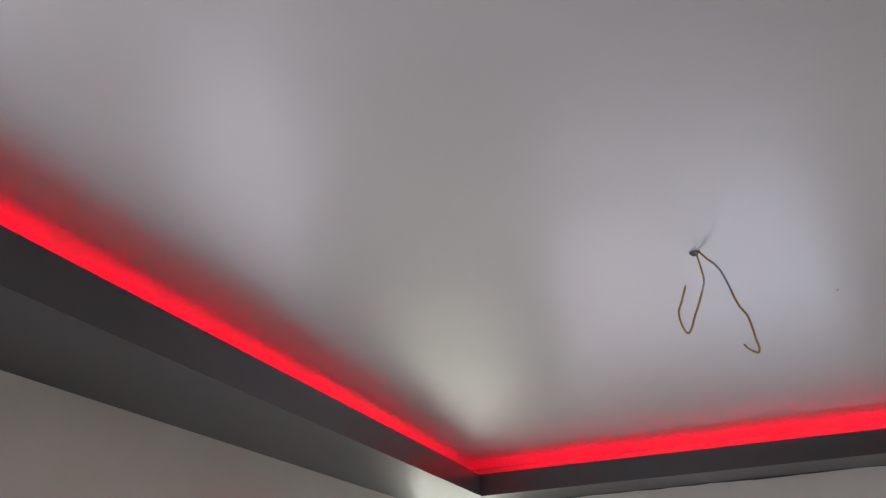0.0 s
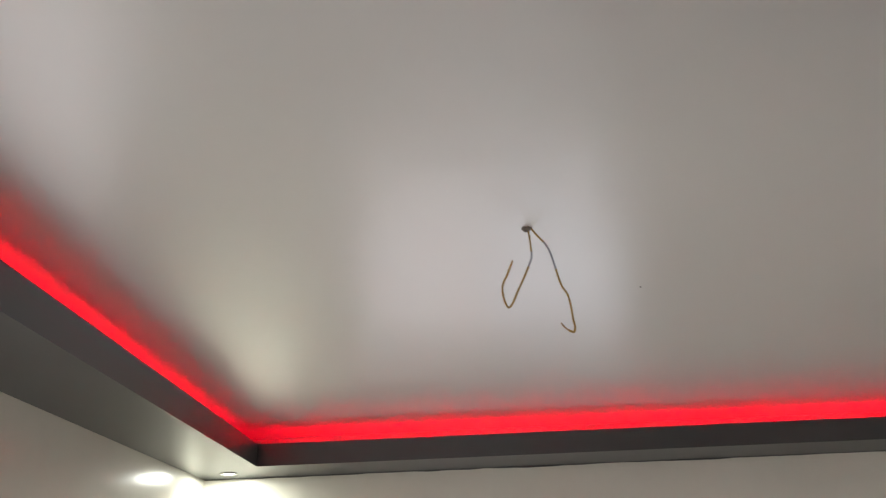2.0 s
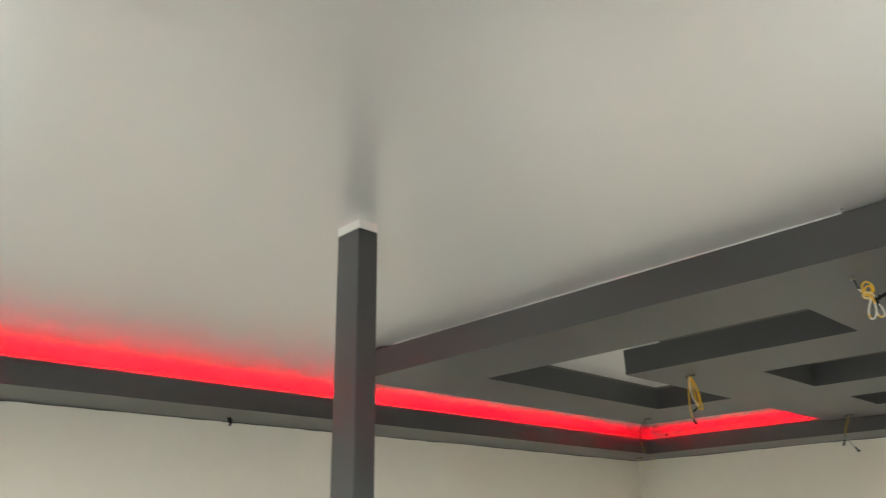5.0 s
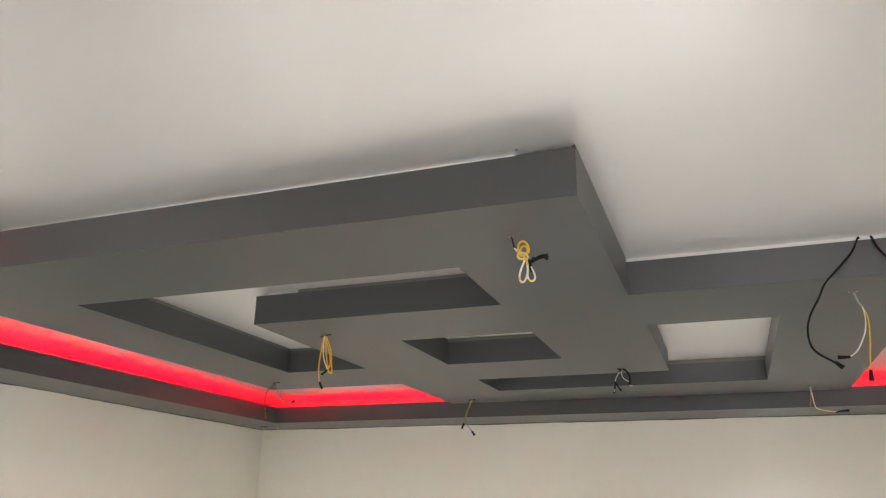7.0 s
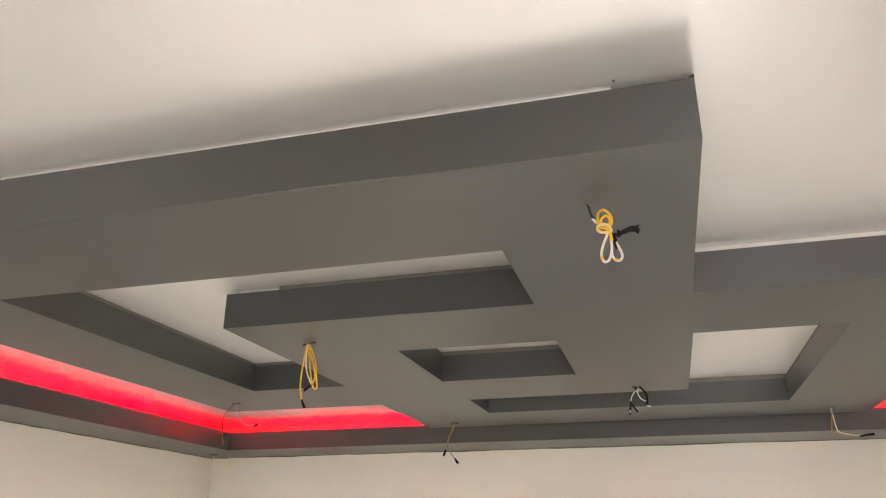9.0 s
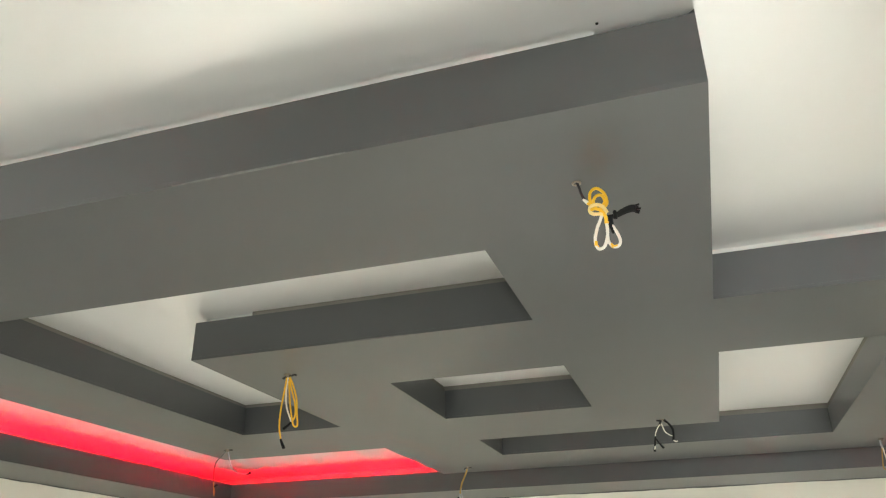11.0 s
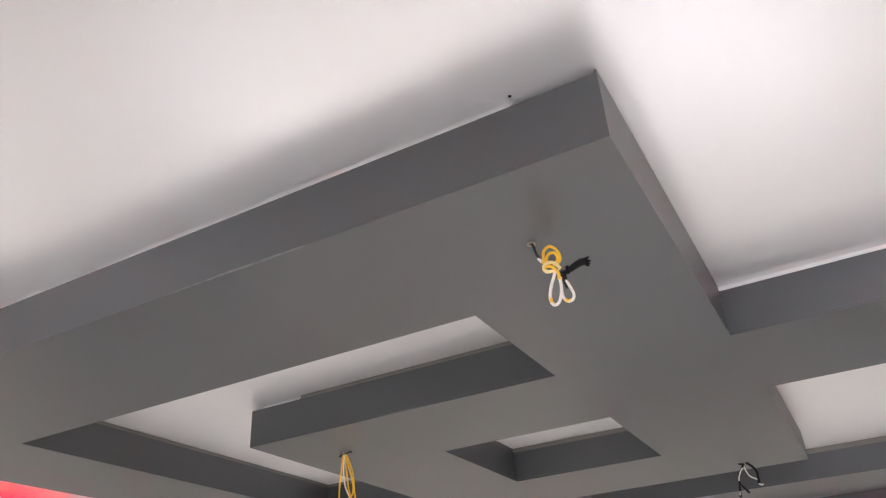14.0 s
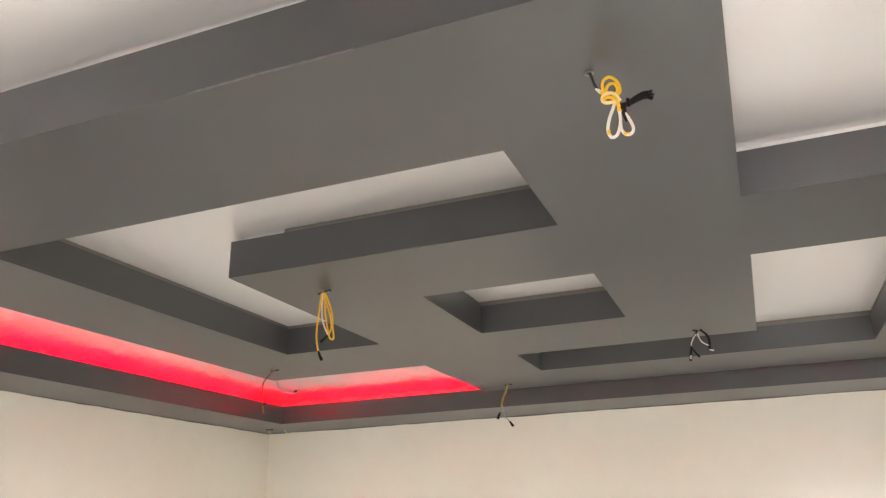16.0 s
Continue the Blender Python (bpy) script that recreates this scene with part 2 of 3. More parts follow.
wall("wall_north", "x", WY1, 1, WX0 - 0.2, WX1 + 0.2, [NORTH_WIN, ADDED_NORTH_WIN], "cream painted plaster wall with two windows, unseen ones added")
wall("wall_south", "x", WY0, -1, WX0 - 0.2, WX1 + 0.2, ADDED_SOUTH_WINS, "cream painted plaster wall with two windows, unseen ones added")
wall("wall_west", "y", WX0, -1, WY0, WY1, [WEST_WIN, ADDED_WEST_DOOR], "cream painted glossy plaster wall with a window")
wall("wall_east", "y", WX1, 1, WY0, WY1, [ADDED_EAST_WIN], "cream painted plaster wall with an added low window")
tagged(part("ceiling", box(WX0 - 0.2, WX1 + 0.2, WY0 - 0.2, WY1 + 0.2, CEIL, CEIL + 0.12), CEILING), "glossy white painted ceiling with soft reflections", "ceiling", kind="structure")
tagged(part("floor", box(WX0 - 0.2, WX1 + 0.2, WY0 - 0.2, WY1 + 0.2, -0.15, -0.004), GROUT), "brown tiled floor with dark grout", "floor", kind="structure")
tagged(part("ground", box(-60, 70, -60, 60, -0.4, -0.16), SOIL), "bare earth round the house", "ground", kind="structure")


def window(name, along, at, out, o):
    a, b, s, h = o
    door = name.startswith("door")
    w = thing(name, ((a + b) / 2, at, s) if along == "x" else (at, (a + b) / 2, s), "white framed glazed sliding door, unseen, added for light" if door else "white framed two-pane sliding window",
              "door" if door else "window", kind="structure")

    def put(nm, u0, u1, d0, d1, z0, z1, mat):
        lo, hi = sorted((at + out * d0, at + out * d1))
        ob = part(nm, box(u0, u1, lo, hi, z0, z1, 0.003) if along == "x" else box(lo, hi, u0, u1, z0, z1, 0.003), mat, w)
        return ob

    f, mid = 0.05, (a + b) / 2
    put("frame_side", a, a + f, 0.07, 0.13, s, h, FRAME)
    put("frame_side", b - f, b, 0.07, 0.13, s, h, FRAME)
    put("frame_rail", a + f, b - f, 0.07, 0.13, h - f, h, FRAME)
    put("frame_rail", a + f, b - f, 0.07, 0.13, s, s + f, FRAME)
    put("mullion", mid - 0.03, mid + 0.03, 0.07, 0.13, s + f, h - f, FRAME)
    for u0, u1 in ((a + f, mid - 0.03), (mid + 0.03, b - f)):
        put("pane", u0, u1, 0.098, 0.104, s + f, h - f, GLASS).visible_shadow = False


window("window_1", "x", WY1, 1, NORTH_WIN)
window("window_2", "y", WX0, -1, WEST_WIN)
# the remaining windows and the door are unseen, added round the fill lamps
window("window_5", "y", WX1, 1, ADDED_EAST_WIN)
window("window_6", "x", WY1, 1, ADDED_NORTH_WIN)
window("door_added", "y", WX0, -1, ADDED_WEST_DOOR)
for k, o in enumerate(ADDED_SOUTH_WINS):
    window("window_%d" % (k + 3), "x", WY0, -1, o)

# cornice: a dropped ledge with an upstand, round all four walls
CZ0, CZ1 = 2.715, 2.866
WN, WE, WW, WS = 0.52, 0.58, 0.525, 0.52
CORNER = {"nw": (WX0, WY1, WW, -WN), "ne": (WX1, WY1, -WE, -WN), "se": (WX1, WY0, -WE, WS), "sw": (WX0, WY0, WW, WS)}


def cornice(name, a, b, label):
    sect = [(0, CZ0), (1, CZ0), (1, CZ1), (0.976, CZ1), (0.976, CZ0 + 0.014), (0, CZ0 + 0.014)]
    bm = bmesh.new()
    ends = []
    for c in (a, b):
        x, y, dx, dy = CORNER[c]
        ends.append([bm.verts.new((x + dx * s, y + dy * s, z)) for s, z in sect])
    p, q = ends
    for k in range(6):
        bm.faces.new((p[k], p[(k + 1) % 6], q[(k + 1) % 6], q[k]))
    bm.faces.new(p)
    bm.faces.new(q[::-1])
    return tagged(part(name, bm, GREY), label, "cornice", kind="structure")


cornice("cornice_north", "nw", "ne", "dark grey painted cornice hiding a light strip")
cornice("cornice_east", "ne", "se", "dark grey painted cornice hiding a light strip")
cornice("cornice_south", "se", "sw", "dark grey painted cornice hiding a light strip")
cornice("cornice_west", "sw", "nw", "dark grey painted cornice with a downlight")


# wavering hand-painted line where grey meets cream below the cornice
def paint_edge(name, along, at, out, a0, a1, seed):
    rnd = random.Random(seed)
    bm = bmesh.new()
    n = int((a1 - a0) / 0.06)
    rows = []
    for k in range(n + 1):
        u = a0 + (a1 - a0) * k / n
        d = 0.005 + 0.008 * noise.noise((u * 1.7, seed, 0)) + 0.005 * noise.noise((u * 7, seed, 3)) + rnd.uniform(0, 0.002)
        f = at + out * 0.0015
        rows.append([bm.verts.new((u, f, z) if along == "x" else (f, u, z)) for z in (CZ0, CZ0 - max(0.002, d))])
    for p, q in zip(rows, rows[1:]):
        bm.faces.new((p[0], p[1], q[1], q[0]))
    return tagged(part(name, bm, GREY_EDGE), "uneven line of grey paint on the wall", "paint line", kind="structure")


paint_edge("trim_north", "x", WY1, -1, WX0, WX1, 1)
paint_edge("trim_east", "y", WX1, -1, WY0, WY1, 2)


# added wall strips, coloured grey so less daylight shows in the lit cove
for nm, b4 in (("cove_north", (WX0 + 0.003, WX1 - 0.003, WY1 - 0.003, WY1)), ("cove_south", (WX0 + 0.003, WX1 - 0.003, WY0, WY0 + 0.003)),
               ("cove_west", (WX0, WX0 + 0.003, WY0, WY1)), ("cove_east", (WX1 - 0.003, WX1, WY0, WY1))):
    tagged(part(nm, box(*b4, CZ0 + 0.0145, CEIL - 0.0005), DIMMED_COVE), "wall strip darkened to dim daylight inside the lit cornice", "wall strip", kind="structure")


# red light strips in a thin channel on the back of the upstand, facing the wall
def led_strip(along, at, out, a0, a1):
    """along: x or y; at: the back of the upstand; out: the sense towards the wall."""
    def bar(d0, d1, z0, z1):
        lo, hi = sorted((at + out * d0, at + out * d1))
        return box(a0, a1, lo, hi, z0, z1) if along == "x" else box(lo, hi, a0, a1, z0, z1)

    mid = (a0 + a1) / 2
    s = thing("led_strip", (mid, at, LZ) if along == "x" else (at, mid, LZ), "glowing red light strip on the back of the cornice", "light strip", "cornice light strips")
    part("tape", bar(0.0005, 0.0025, LZ - 0.007, LZ + 0.007), WHITE_WIRE, s, "white backing tape")
    # unseen lips, added so the diodes spill no light up or down
    part("spill_lip", bar(0.0026, 0.0075, LZ + 0.0055, LZ + 0.007), FRAME, s, "thin white lip added to stop light spill")
    part("spill_lip", bar(0.0026, 0.0075, LZ - 0.007, LZ - 0.0055), FRAME, s, "thin white lip added to stop light spill")
    part("diodes", bar(0.0026, 0.0048, LZ - 0.005, LZ + 0.005), LED, s, "red glowing diodes")


LZ = 2.80
FN, FE, FW, FS = WY1 - 0.976 * WN, WX1 - 0.976 * WE, WX0 + 0.976 * WW, WY0 + 0.976 * WS
led_strip("x", FN, 1, FW, FE)
led_strip("x", FS, -1, FW, FE)
led_strip("y", FW, -1, FS, FN)
led_strip("y", FE, 1, FS, FN)

# round downlight, lit, in the corner of the cornice
dl = thing("downlight", (-1.94, 3.24, CZ0), "lit round white downlight in the corner of the cornice", "downlight")
part("bezel", ring((-1.94, 3.24, CZ0), 0.062, 0.016, 0.006), FRAME, dl, "thin white rim", True)
part("diffuser", disc((-1.94, 3.24, CZ0), 0.045, 0.003), LENS, dl, "bright greenish-white diffuser")

# ---- square post ----
px0, px1, py0, py1 = 2.023, 2.111, 0.452, 0.584
post = thing("post", ((px0 + px1) / 2, (py0 + py1) / 2, 0), "slim square grey painted post with a bare white top", "post")
part("shaft", box(px0, px1, py0, py1, 0, 2.966, 0.004), GREY, post)
part("top_band", box(px0 - 0.001, px1 + 0.001, py0 - 0.001, py1 + 0.001, 2.9665, 3.0, 0.002), BOARD, post, "unpainted white plaster band")

# ---- dropped ceiling panel: a pinwheel with three openings ----
PZ = 2.822
PX0, PX1, PY0, PY1 = 3.34, 7.79, -2.25, 2.17
OUT = [(PX0, -0.985), (4.553, -0.985), (4.553, PY0), (PX1, PY0), (PX1, 1.01), (6.61, 1.01), (6.61, PY1), (PX0, PY1)]
HOLE_A = [(3.93, -0.388), (4.545, -0.388), (4.545, 0.993), (5.92, 0.993), (5.92, 1.607), (3.93, 1.607)]
HOLE_B = [(5.148, -0.389), (5.941, -0.389), (5.941, 0.388), (5.148, 0.388)]
HOLE_C = [(6.576, 0.382), (6.576, -1.001), (5.18, -1.001), (5.18, -1.645), (7.149, -1.645), (7.149, 0.382)]


def in_loop(loop, x, y):
    hit = False
    for (ax, ay), (bx, by) in zip(loop, loop[1:] + loop[:1]):
        if (ay > y) != (by > y) and x < ax:
            hit = not hit
    return hit


loops = [OUT, HOLE_A, HOLE_B, HOLE_C]
xs = sorted({p[0] for l in loops for p in l})
ys = sorted({p[1] for l in loops for p in l})
panel = thing("ceiling_panel", (5.55, 0, PZ), "grey painted dropped ceiling panel with rectangular openings", "ceiling panel")
part("soffit", slab(xs, ys, lambda x, y: in_loop(OUT, x, y) and not any(in_loop(h, x, y) for h in loops[1:]), PZ, PZ + 0.012), GREY, panel)


def area(loop):
    return sum(a[0] * b[1] - b[0] * a[1] for a, b in zip(loop, loop[1:] + loop[:1])) / 2


def sides(loop, hole, top, back=0.006, short={}):
    """Upright boards round a plan outline, mitred, and the packing above them: bare white, in openings darkened for
    shade.
    """
    if (area(loop) > 0) == hole:
        loop = loop[::-1]
    n = len(loop)

    def inner(k, t):
        p, c, q = (Vector(loop[(k + d) % n]) for d in (-1, 0, 1))
        d1, d2 = (c - p).normalized(), (q - c).normalized()
        return c + Vector((-d1.y - d2.y, d1.x + d2.x)) * t

    for k in range(n):
        j = (k + 1) % n
        z = top[k % len(top)]
        part("side_board", prism([loop[k], loop[j], inner(j, 0.012), inner(k, 0.012)], PZ + 0.0122, z), GREY, panel)
        if z < CEIL - 0.01:
            way = (Vector(loop[j]) - Vector(loop[k])).normalized()
            a, b = short.get(k, (0, 0))
            ends = [inner(k, back) + way * a, inner(j, back) - way * b, inner(j, back + 0.012) - way * b, inner(k, back + 0.012) + way * a]
            # inside openings the strip's colour is darkened to stand for shade
            part("packing_strip", prism(ends, z + 0.0002, CEIL - 0.0005), SHADED_PACKING if hole else BOARD, panel, "packing strip darkened for shade in the opening" if hole else "bare white packing strip")
            # added plugs: pale stands for lit ceiling behind the gap, grey for dark void
            for c, f in ((k, a), (j, -b)):
                if f:
                    e = inner(c, 0.03 if hole else 0.018)
                    end, off = e + way * (f - 0.001 * math.copysign(1, f)), Vector((-way.y, way.x)) * 0.012
                    part("packing_strip" if hole else "side_board", prism([e, end, end + off, e + off][::1 if f > 0 else -1], z + 0.0002, CEIL - 0.0005), BOARD if hole else GREY, panel)


sides(OUT, False, (2.9985, 2.979, 2.979, 2.979, 2.979, 2.979, 2.979, 2.988), 0.014, {7: (0.31, 0.185)})
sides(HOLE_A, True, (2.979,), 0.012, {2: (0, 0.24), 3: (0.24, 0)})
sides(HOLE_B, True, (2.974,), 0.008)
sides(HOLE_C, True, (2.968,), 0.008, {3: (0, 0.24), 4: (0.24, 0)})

# slivers: glint along the worn lower edge, put in as pale colour
def sliver(y0, y1, x, seed):
    bm = bmesh.new()
    n = 26
    rows = []
    for k in range(n + 1):
        y = y0 + (y1 - y0) * k / n
        w = 0.0008 * math.sin(math.pi * k / n) * (1 + 0.7 * noise.noise((y * 20, seed, 0)))
        rows.append([bm.verts.new(v) for v in ((x - 0.0012, y, PZ + 0.001), (x - 0.0012, y, PZ + 0.0012 + 3 * w), (x + 0.001, y, PZ - 0.0012))])
    for p, q in zip(rows, rows[1:]):
        for a in range(3):
            bm.faces.new((p[a], p[(a + 1) % 3], q[(a + 1) % 3], q[a]))
    return part("edge_glint", bm, WORN_GLINT, panel, "pale glint on the worn lower edge")


sliver(-0.24, 0.20, PX0, 1)
sliver(0.05, 0.36, 4.545, 2)

# ---- loose wires ----
WR = 0.0028


def wire_thing(at, label, group=""):
    return thing("hanging_wire", at, label, "wire", group)


def taped(parent, pts, r=0.006):
    part("taped_end", tube(pts, r, 8, ends=(0.7, 1.15)), BLACK, parent, "end wrapped in black tape")


# two strands from the fan hook hole in the ceiling
w = wire_thing((0, 0, 3.0), "two ochre wires hanging from a hole in the ceiling")
part("broken_hole", rough_hole((-0.004, 0.0, 3.0), 0.014, 0.012, 3), HOLE, w, "ragged hole with broken filler")
part("strand", tube([(0, 0, 2.997), (0.004, 0.012, 2.965), (0.008, 0.03, 2.925)], 0.0032), OCHRE, w, "ochre insulated wire")
part("taped_length", tube([(0.008, 0.03, 2.925), (0.007, 0.042, 2.905), (-0.003, 0.062, 2.882)], 0.0035), GREY_WIRE, w, "grey taped length")
part("strand", tube([(-0.003, 0.062, 2.882), (-0.022, 0.08, 2.845), (-0.045, 0.098, 2.805), (-0.062, 0.115, 2.772), (-0.077, 0.13, 2.760), (-0.089, 0.125, 2.78), (-0.095, 0.118, 2.815),
                     (-0.092, 0.114, 2.842), (-0.078, 0.107, 2.868), (-0.066, 0.104, 2.895), (-0.056, 0.10, 2.917)], 0.0036), OCHRE, w, "ochre insulated wire")
part("bare_end", tube([(-0.056, 0.10, 2.917), (-0.054, 0.099, 2.924)], 0.003, curve=False), COPPER, w)
part("strand", tube([(0.011, 0, 2.997), (0.03, 0.002, 2.97), (0.05, 0.005, 2.947)], 0.0034), OCHRE, w, "ochre insulated wire")
part("taped_length", tube([(0.05, 0.005, 2.947), (0.064, 0.008, 2.922), (0.075, 0.012, 2.885), (0.083, 0.014, 2.848)], 0.0035), GREY_WIRE, w, "grey taped length")
part("strand", tube([(0.083, 0.014, 2.848), (0.088, 0.016, 2.822), (0.098, 0.018, 2.786), (0.114, 0.02, 2.756), (0.121, 0.024, 2.715), (0.124, 0.027, 2.672), (0.128, 0.03, 2.645), (0.122, 0.031, 2.629),
                     (0.108, 0.034, 2.636)], 0.0036), OCHRE, w, "ochre insulated wire")
part("bare_end", tube([(0.108, 0.034, 2.636), (0.094, 0.037, 2.65), (0.086, 0.04, 2.665)], 0.0028), COPPER, w)

# tied bundle near the panel's corner
x = 3.64
w = wire_thing((x, -0.688, PZ), "yellow and white wire tied in a knot with tape", "panel wires")
part("metal_ring", ring((x, -0.688, PZ), 0.011, 0.005, 0.003, 18), RING, w, "small bright ring", True)
part("stem", tube([(x, -0.688, PZ + 0.004), (x, -0.693, 2.808), (x, -0.697, 2.789), (x, -0.703, 2.774)], 0.0032), DARK_WIRE, w, "dark grey sheath")
part("sheath_end", tube([(x, -0.700, 2.776), (x - 0.002, -0.710, 2.763)], 0.0042, curve=False, ends=(0.7, 1.1)), WHITE_WIRE, w, "pale stripped end")
part("coil", tube([(x - 0.002, -0.708, 2.764), (x - 0.004, -0.719, 2.755), (x - 0.004, -0.715, 2.771), (x - 0.003, -0.718, 2.790), (x, -0.732, 2.799), (x + 0.004, -0.747, 2.786), (x + 0.006, -0.752, 2.763),
                   (x + 0.003, -0.744, 2.750), (x - 0.003, -0.732, 2.744)], 0.0036), YELLOW, w, "yellow insulated wire")
part("coil", tube([(x - 0.003, -0.727, 2.745), (x - 0.007, -0.723, 2.764), (x - 0.006, -0.732, 2.777), (x - 0.001, -0.743, 2.777), (x + 0.002, -0.747, 2.762), (x - 0.001, -0.738, 2.749)], 0.0036), YELLOW, w, "yellow insulated wire")
part("knot_turn", tube([(x + 0.004, -0.750, 2.735), (x - 0.006, -0.741, 2.748), (x - 0.009, -0.727, 2.753), (x - 0.007, -0.715, 2.750), (x - 0.002, -0.712, 2.742), (x - 0.006, -0.720, 2.732), (x - 0.009, -0.736, 2.728), (x - 0.005, -0.748, 2.727)],
                        0.0042), PALE_WIRE, w, "pale worn yellow wire")
part("knot_turn", tube([(x - 0.004, -0.716, 2.744), (x - 0.011, -0.726, 2.742), (x - 0.011, -0.738, 2.735), (x - 0.006, -0.746, 2.720), (x - 0.002, -0.745, 2.706)], 0.0040), YELLOW, w, "yellow insulated wire")
part("loop", tube([(x - 0.003, -0.738, 2.728), (x - 0.003, -0.731, 2.711), (x - 0.003, -0.725, 2.698), (x - 0.003, -0.718, 2.674), (x - 0.002, -0.718, 2.657), (x, -0.724, 2.647), (x + 0.002, -0.736, 2.653), (x + 0.002, -0.745, 2.679),
                   (x + 0.001, -0.746, 2.712)], 0.0037), WHITE_WIRE, w, "white insulated wire")
part("loop_tip", tube([(x - 0.003, -0.7185, 2.665), (x - 0.002, -0.7182, 2.657), (x, -0.7215, 2.650)], 0.0040), YELLOW, w, "yellow patch of wire")
part("loop", tube([(x + 0.003, -0.745, 2.717), (x + 0.005, -0.757, 2.702), (x + 0.006, -0.767, 2.680), (x + 0.006, -0.771, 2.662), (x + 0.006, -0.766, 2.651), (x + 0.005, -0.755, 2.650), (x + 0.004, -0.746, 2.663), (x + 0.003, -0.745, 2.682)],
                  0.0036), WHITE_WIRE, w, "white insulated wire")
part("loop_tip", tube([(x + 0.006, -0.764, 2.6505), (x + 0.005, -0.755, 2.6502), (x + 0.0045, -0.7495, 2.6565)], 0.0039), YELLOW, w, "yellow patch of wire")
part("loop_tip", tube([(x + 0.002, -0.744, 2.721), (x + 0.004, -0.752, 2.709), (x + 0.0055, -0.758, 2.700)], 0.0038), YELLOW, w, "yellow patch of wire")
part("tape_tail", tube([(x + 0.004, -0.748, 2.725), (x + 0.006, -0.762, 2.725), (x + 0.006, -0.772, 2.727), (x + 0.004, -0.783, 2.731), (x + 0.002, -0.801, 2.735), (x, -0.814, 2.732)], 0.0085, 8, ends=(0.55, 1.45), flat=0.35), BLACK, w,
     "flat frayed tail of black tape")
part("tape_turn", tube([(x + 0.003, -0.766, 2.716), (x + 0.001, -0.767, 2.726), (x + 0.004, -0.766, 2.735)], 0.0045), BLACK, w, "turn of black tape")
for k in range(5):
    part("tape_fray", tube([(x, -0.812, 2.732 + 0.004 * (k - 2)), (x + 0.002 * (k % 2), -0.819 - 0.0025 * (k % 3), 2.731 + 0.0055 * (k - 2))], 0.0024, 6, False), BLACK, w)
part("tape_knot", tube([(x + 0.005, -0.752, 2.722), (x + 0.006, -0.755, 2.705), (x + 0.006, -0.758, 2.683)], 0.0075, 8, ends=(1.2, 0.35)), BLACK, w, "black tape")

# yellow bundle beyond the L-shaped opening
x = 4.86
w = wire_thing((x, 0.738, PZ), "bundle of yellow wires with black taped ends", "panel wires")
part("broken_hole", rough_hole((x, 0.736, PZ), 0.013, 0.012, 5), HOLE, w, "ragged dark hole")
part("wing", tube([(x, 0.733, 2.816), (x - 0.004, 0.716, 2.812), (x - 0.002, 0.704, 2.816), (x, 0.694, 2.813)], 0.0042), DARK_STEEL, w, "dark bent metal clip")
part("wing", tube([(x, 0.733, 2.814), (x - 0.004, 0.745, 2.808), (x - 0.002, 0.756, 2.804)], 0.005), DARK_STEEL, w, "dark bent metal clip")
part("strand", tube([(x, 0.738, 2.823), (x - 0.004, 0.741, 2.772), (x - 0.006, 0.752, 2.681), (x - 0.004, 0.756, 2.607), (x, 0.747, 2.549)], 0.0036), YELLOW, w, "yellow insulated wire")
taped(w, [(x, 0.747, 2.552), (x, 0.740, 2.535), (x, 0.729, 2.514)])
part("strand", tube([(x, 0.734, 2.820), (x + 0.006, 0.741, 2.738), (x + 0.004, 0.731, 2.678), (x, 0.703, 2.618)], 0.0034), WHITE_WIRE, w, "white insulated wire")
part("strand", tube([(x + 0.004, 0.733, 2.820), (x + 0.008, 0.712, 2.775), (x + 0.006, 0.690, 2.715), (x, 0.681, 2.655), (x, 0.675, 2.602), (x - 0.004, 0.690, 2.602), (x - 0.006, 0.701, 2.640), (x - 0.006, 0.713, 2.701), (x - 0.003, 0.726, 2.79)], 0.0036), YELLOW, w, "yellow insulated wire")
part("strand", tube([(x + 0.002, 0.733, 2.820), (x + 0.012, 0.720, 2.76), (x + 0.012, 0.700, 2.70), (x + 0.008, 0.692, 2.65), (x, 0.700, 2.618)], 0.0036), YELLOW, w, "yellow insulated wire")
taped(w, [(x, 0.703, 2.618), (x, 0.720, 2.604), (x, 0.738, 2.592)], 0.0055)

# black and white pair by the second L-shaped opening
x = 6.40
w = wire_thing((x, -0.702, PZ), "black and white twisted wires with taped ends", "panel wires")
part("broken_hole", rough_hole((x, -0.702, PZ), 0.014, 0.012, 7), HOLE, w, "ragged dark hole")
part("clip", tube([(x, -0.674, 2.819), (x - 0.006, -0.697, 2.815), (x, -0.722, 2.820)], 0.0045), BLACK, w, "black spring clip")
part("strand", tube([(x, -0.708, 2.822), (x, -0.734, 2.800), (x, -0.752, 2.768), (x, -0.752, 2.728), (x, -0.748, 2.708)], 0.0062), BLACK, w, "black wire")
part("bare_end", tube([(x, -0.748, 2.708), (x, -0.762, 2.700), (x, -0.770, 2.703)], 0.0034), WHITE_WIRE, w, "pale bent tip")
part("strand", tube([(x, -0.698, 2.820), (x, -0.686, 2.795), (x - 0.002, -0.668, 2.772), (x, -0.660, 2.742)], 0.0058), BLACK, w, "black wire")
part("strand", tube([(x - 0.006, -0.690, 2.796), (x - 0.007, -0.674, 2.776), (x - 0.006, -0.662, 2.752), (x - 0.005, -0.658, 2.735)], 0.0032), WHITE_WIRE, w, "white wire")
part("strand", tube([(x - 0.004, -0.698, 2.800), (x - 0.006, -0.704, 2.775), (x - 0.006, -0.714, 2.752), (x - 0.004, -0.730, 2.739), (x - 0.003, -0.746, 2.730)], 0.0030), WHITE_WIRE, w, "white wire")
